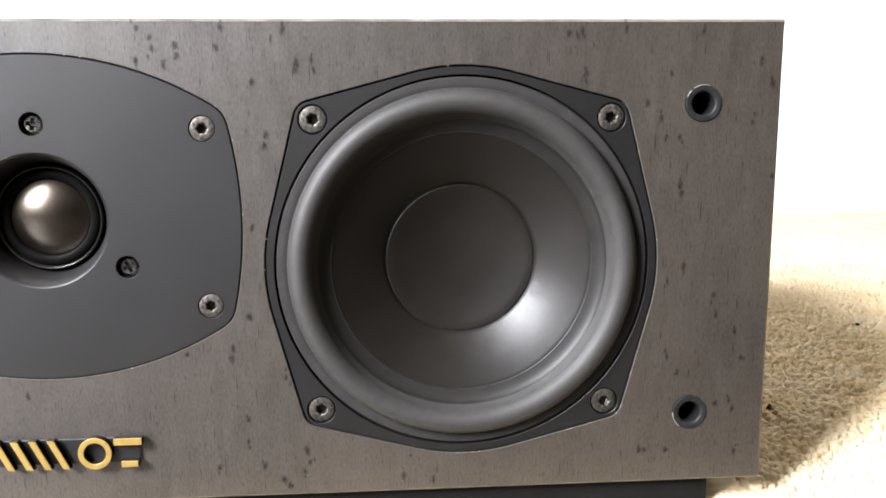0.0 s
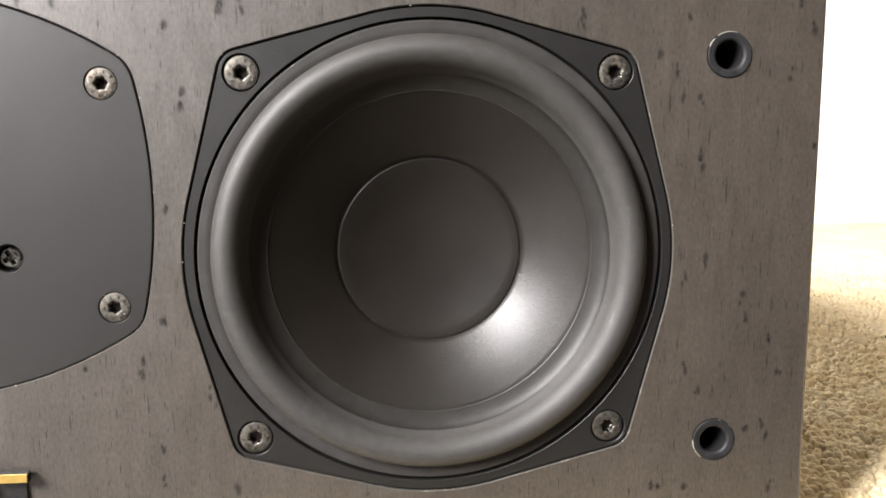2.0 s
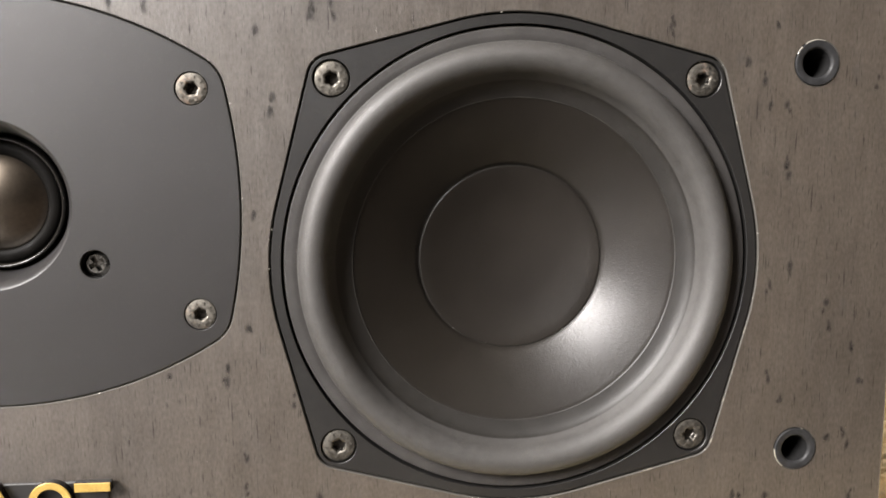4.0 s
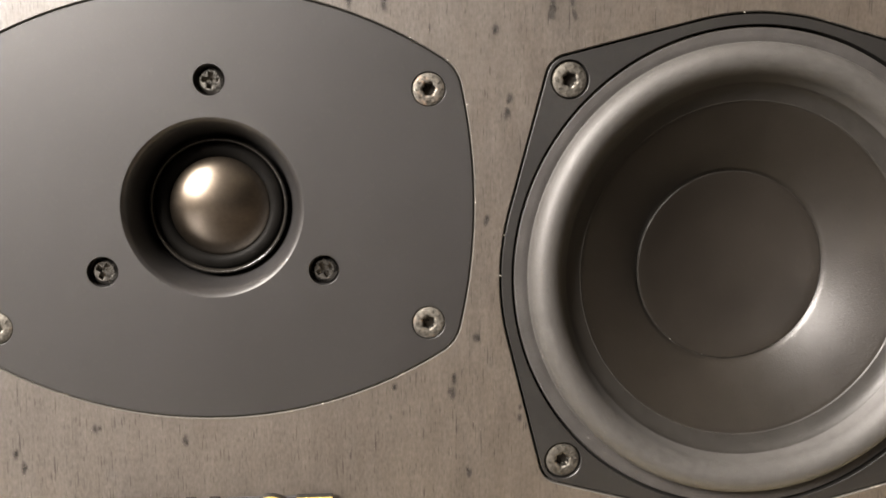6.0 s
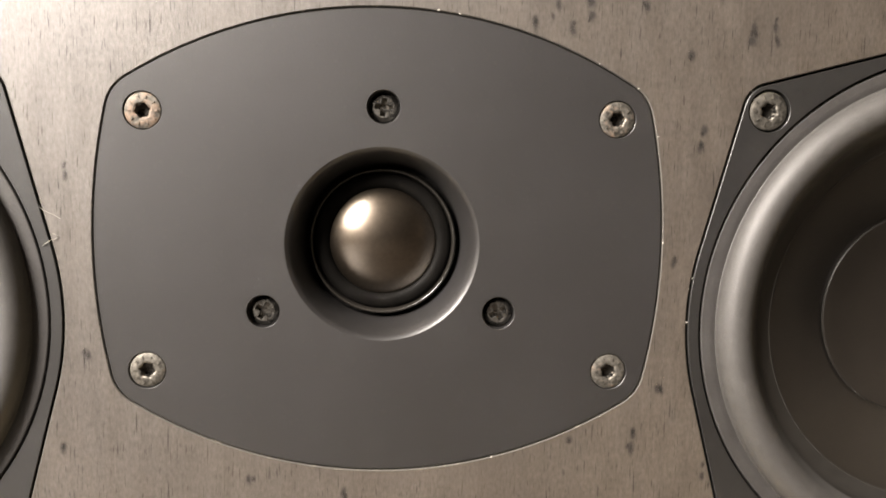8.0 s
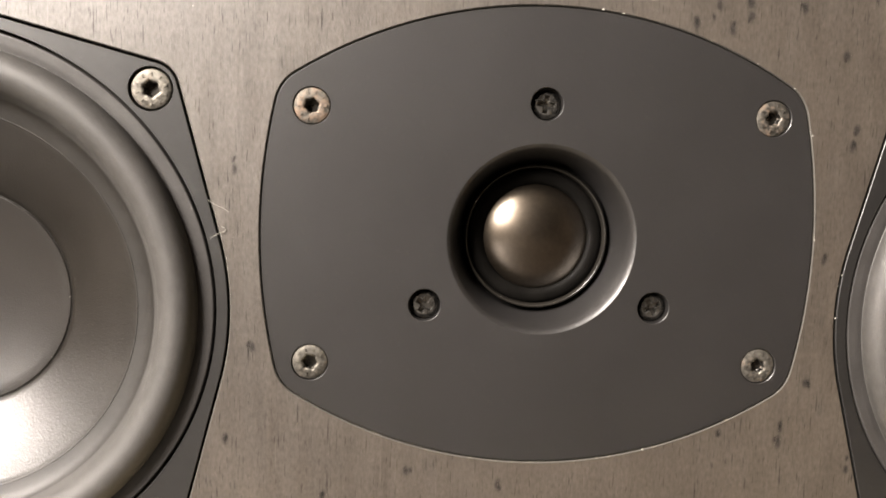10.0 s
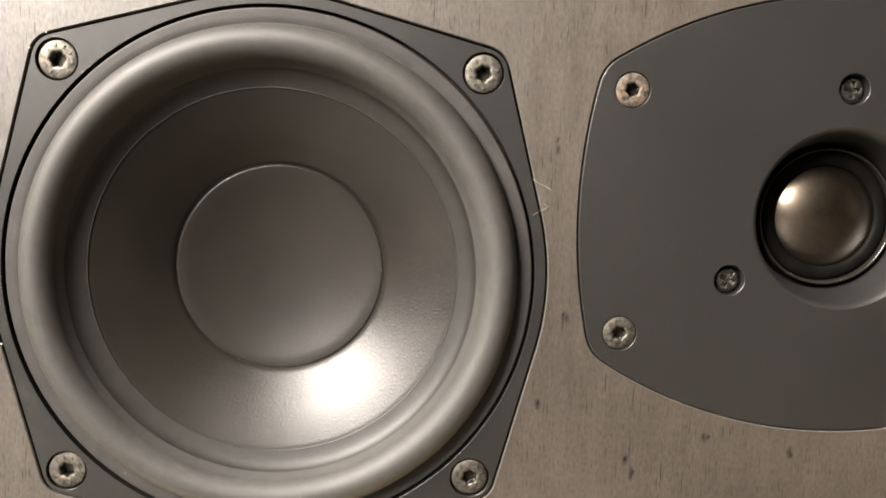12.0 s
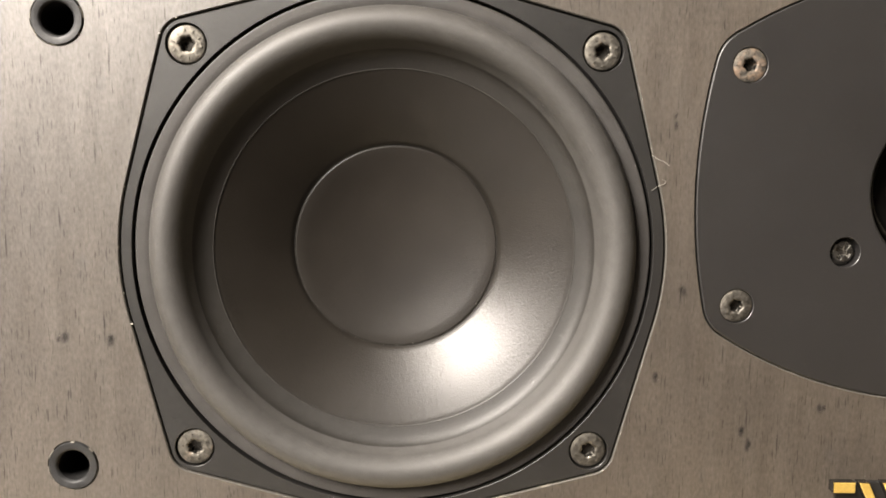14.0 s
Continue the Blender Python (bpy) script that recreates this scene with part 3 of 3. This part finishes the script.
bars = [[(-0.0282, B1 - 0.0028), (-0.0224, B1 - 0.0028), (-0.0224, B1), (-0.0282, B1)]]
bars += [slant(x) for x in (-0.0150, -0.0088, -0.0026, 0.0036)]
bars += [circle(0.0058, 0.0134, (B0 + B1) / 2, 40)]
bars += [[(0.0200, B1 - 0.0026), (0.0296, B1 - 0.0026), (0.0296, B1), (0.0200, B1)], [(0.0222, B0), (0.0280, B0), (0.0280, B0 + 0.0023), (0.0222, B0 + 0.0023)]]
for k, loop in enumerate(bars):
    hole = [circle(0.0038, 0.0134, (B0 + B1) / 2, 32)] if k == 5 else []
    bm = plate(loop, hole, -0.0036, 0.0027, 0.0002, None, edge_index=0)
    for f in bm.faces:
        if abs(f.normal.y) < 0.4:
            f.material_index = 1
    part("gold_shape", bm, [GOLD, GLOSS], badge)

# ---- carpet pile, lint and dust ----
rng = random.Random(4)
verts, faces = [], []


def tuft(x, y, h):
    """One soft, leaning tuft of yarn."""
    w, a = rng.uniform(0.0019, 0.0033), rng.uniform(0, 6.28)
    lx, ly, n = rng.gauss(0, 0.0014), rng.gauss(0, 0.0014), len(verts)
    for f, u, z in ((1.0, 0.0, -0.006), (0.95, 0.6, 0.6 * h - 0.0055), (0.55, 0.9, 0.92 * h - 0.0055)):
        for k in range(5):
            verts.append((x + u * lx + f * w * math.cos(a + 1.2566 * k), y + u * ly + f * w * math.sin(a + 1.2566 * k), z))
    verts.append((x + lx, y + ly, h - 0.0055))
    for k in range(5):
        j = (k + 1) % 5
        faces.extend([(n + k, n + j, n + 5 + j, n + 5 + k), (n + 5 + k, n + 5 + j, n + 10 + j, n + 10 + k), (n + 10 + k, n + 10 + j, n + 15)])


step = 0.0034
for i in range(int(0.64 / step)):
    for j in range(int(0.62 / step)):
        x, y = 0.0 + i * step + rng.uniform(-0.5, 0.5) * step, -0.018 + j * step + rng.uniform(-0.5, 0.5) * step
        if x < HW + 0.003 and y > -0.004 or y > Y1 - 0.01:
            continue
        tuft(x, y, 0.0058 + 0.0014 * noise.noise((x * 60, y * 60, 0)) + 0.0008 * noise.noise((x * 190, y * 190, 3)))
me = bpy.data.meshes.new("carpet_pile")
me.from_pydata(verts, [], faces)
me.materials.append(CARPET)
for p in me.polygons:
    p.use_smooth = True
tagged(new("carpet_pile", me), "short cream cut pile of the carpet", "carpet", kind="stuff")

# crumbs on the pile
for x, y in ((0.433, 0.24), (0.302, 0.092)):
    bm = bmesh.new()
    bmesh.ops.create_icosphere(bm, subdivisions=1, radius=0.0016)
    for v in bm.verts:
        v.co *= rng.uniform(0.6, 1.2)
    tagged(part("crumb", bm, DARK), "tiny dark crumb lying on the carpet", "crumb", "crumbs on the carpet").matrix_basis = pose(x, y, 0.0018)

# fine pale lint caught at the rim of one woofer
for pts in (((-0.0790, 0.1185), (-0.0770, 0.1172), (-0.0755, 0.1168), (-0.0742, 0.1158)), ((-0.0785, 0.1095), (-0.0768, 0.1108), (-0.0752, 0.1112), (-0.0748, 0.1120), (-0.0760, 0.1124))):
    cu = bpy.data.curves.new("lint", "CURVE")
    cu.dimensions, cu.bevel_depth, cu.bevel_resolution = "3D", 0.00006, 1
    sp = cu.splines.new("NURBS")
    sp.points.add(len(pts) - 1)
    for q, (x, z) in zip(sp.points, pts):
        q.co = (x, -0.0002 - 0.0004 * rng.random(), z, 1)
    sp.use_endpoint_u, sp.order_u = True, 3
    cu.materials.append(LINT)
    tagged(new("lint", cu), "fine pale fibre stuck to the woofer rim", "lint", "lint on the loudspeaker")

# dust specks on the cones and plates
bm = bmesh.new()
for cx in (XW, -XW):
    for k in range(16):
        a, r = rng.uniform(math.pi * 1.05, math.pi * 1.95), rng.uniform(0.030, 0.046)
        q = rng.uniform(0.00008, 0.00018)
        m = Matrix.Translation((cx + r * math.cos(a), 0.0043 + 0.0108 * (0.0464 - r) / 0.0189, ZW + r * math.sin(a)))
        bmesh.ops.create_icosphere(bm, subdivisions=1, radius=q, matrix=m)
for cx in (XW, -XW):
    for k in range(9):
        a, r = rng.uniform(math.pi * 0.95, math.pi * 2.1), rng.gauss(0.0270, 0.0002)
        m = Matrix.Translation((cx + r * math.cos(a), 0.0148, ZW + r * math.sin(a)))
        bmesh.ops.create_icosphere(bm, subdivisions=1, radius=rng.uniform(0.00005, 0.00014), matrix=m)
for k in range(26):
    a, r = rng.uniform(0, 2 * math.pi), rng.choice((0.0174, 0.0178, 0.0192))
    m = Matrix.Translation((r * math.cos(a), 0.0086 if r < 0.0185 else 0.0101, ZTW + r * math.sin(a)))
    bmesh.ops.create_icosphere(bm, subdivisions=1, radius=rng.uniform(0.00004, 0.0001), matrix=m)
for k in range(14):
    m = Matrix.Translation((rng.uniform(-0.24, 0.24), -0.0001, rng.choice((rng.uniform(0.012, 0.05), rng.uniform(0.155, 0.172)))))
    bmesh.ops.create_icosphere(bm, subdivisions=1, radius=rng.uniform(0.00006, 0.00014), matrix=m)
for loop, cx, cz in ((HULL, XW, ZW), (HULL, -XW, ZW), (BARREL, 0.0, ZTW)):
    for k in range(9):        # bare chips at the rims of the routed openings
        x, z = rng.choice(loop)
        q = rng.uniform(1.004, 1.012)
        m = Matrix.Translation((cx + x * q, -0.0001, cz + z * q)) @ Matrix.Diagonal((rng.uniform(0.8, 2.2), 0.5, rng.uniform(0.8, 1.6), 1))
        bmesh.ops.create_icosphere(bm, subdivisions=1, radius=rng.uniform(0.00010, 0.00022), matrix=m)
tagged(part("dust_specks", bm, LINT), "tiny pale dust specks on the loudspeaker", "dust", kind="stuff")

# bird's-eye marks in the veneer, in millimetres across and up
MARKS_END = [253, 123, 251, 155, 247, 163, 245, 142, 245, 57, 244, 20, 243, 37, 242, 67, 241, 40, 236, 39, 235, 73, 233, 80, 226, 173, 222, 91, 221, 51,
             220, 120, 220, 117, 219, 137, 218, 22, 217, 58, 216, 85, 215, 159, 214, 137, 212, 143, 212, 109, 210, 22, 208, 22, 207, 149, 199, 174, 185, 159,
             185, 156, 184, 173, 182, 172, 179, 172, 132, 13, 124, 25, 121, 15, 93, 160, 92, 163, 88, 22, 87, 163, 87, 160, 87, 26, 85, 18, 83, 173,
             80, 54, 80, 13]
MARKS_MIDDLE = [78, 16, 76, 139, 75, 135, 72, 156, 71, 21, 70, 107, 68, 76, 66, 39, 66, 30, 63, 174, 62, 64, 61, 167, 61, 61, 55, 20, 48, 168,
                48, 165, 46, 63, 44, 162, 40, 171, 40, 167, 35, 174, 35, 163, 13, 166, -9, 50, -25, 60, -31, 53, -50, 43, -52, 47, -69, 83, -73, 126,
                -75, 61, -216, 70, -227, 70]
board = bpy.data.objects["front_board"]
shapes = []
for k in range(5):
    bm = bmesh.new()
    c = bm.verts.new((0, 0, 0))
    w, h = rng.uniform(0.0011, 0.0017), rng.uniform(0.0016, 0.0026)
    rim = [bm.verts.new((w * math.cos(a) * rng.uniform(0.85, 1.1), 0, h * math.sin(a) * rng.uniform(0.85, 1.1))) for a in (2 * math.pi * i / 16 for i in range(16))]
    for i in range(16):
        bm.faces.new((c, rim[i], rim[(i + 1) % 16]))
    ob = part("fleck", bm, FLECK)
    shapes.append(ob.data)
    bpy.data.objects.remove(ob)
spots = list(zip(MARKS_END[::2], MARKS_END[1::2])) + list(zip(MARKS_MIDDLE[::2], MARKS_MIDDLE[1::2]))
hairs = [(rng.uniform(-250, 250), rng.uniform(12, 173)) for k in range(260)]
for x, z, hair in [(*p, False) for p in spots] + [(*p, True) for p in hairs]:
    if hair:              # a long thin dark pore
        bits = [(0.0, 0.0, rng.uniform(0.13, 0.24), rng.uniform(0.7, 2.4), 0.05)]
    else:                 # a ragged smudge
        bits = [(rng.gauss(0, 0.25), rng.gauss(0, 0.3), rng.uniform(0.65, 1.05), rng.uniform(0.75, 1.15), 0.25), (rng.gauss(0, 0.5), rng.gauss(0, 1.4), 0.5, 0.6, 0.4)]
    for dx, dz, w, h, lean in bits:
        px, pz = (x + dx) / 1000, (z + dz) / 1000
        ux, uz = abs(px) - XW, pz - ZW
        if math.hypot(ux, uz) < 0.0715 or max(abs(ux), abs(uz)) < 0.060 or math.hypot(px / 0.069, (pz - ZTW) / 0.058) < 1.0:
            continue
        if any(math.hypot(px - hx, pz - hz) < 0.009 for hx, hz in HOLES):
            continue
        ob = new("fleck", rng.choice(shapes))
        ob.parent = board
        ob.location = (px, -0.00006, pz)
        ob.rotation_euler = (0, lean * rng.uniform(-1.0, 1.0), 0)
        ob.scale = (w * rng.uniform(0.8, 1.25), 1, h * rng.uniform(0.8, 1.2))
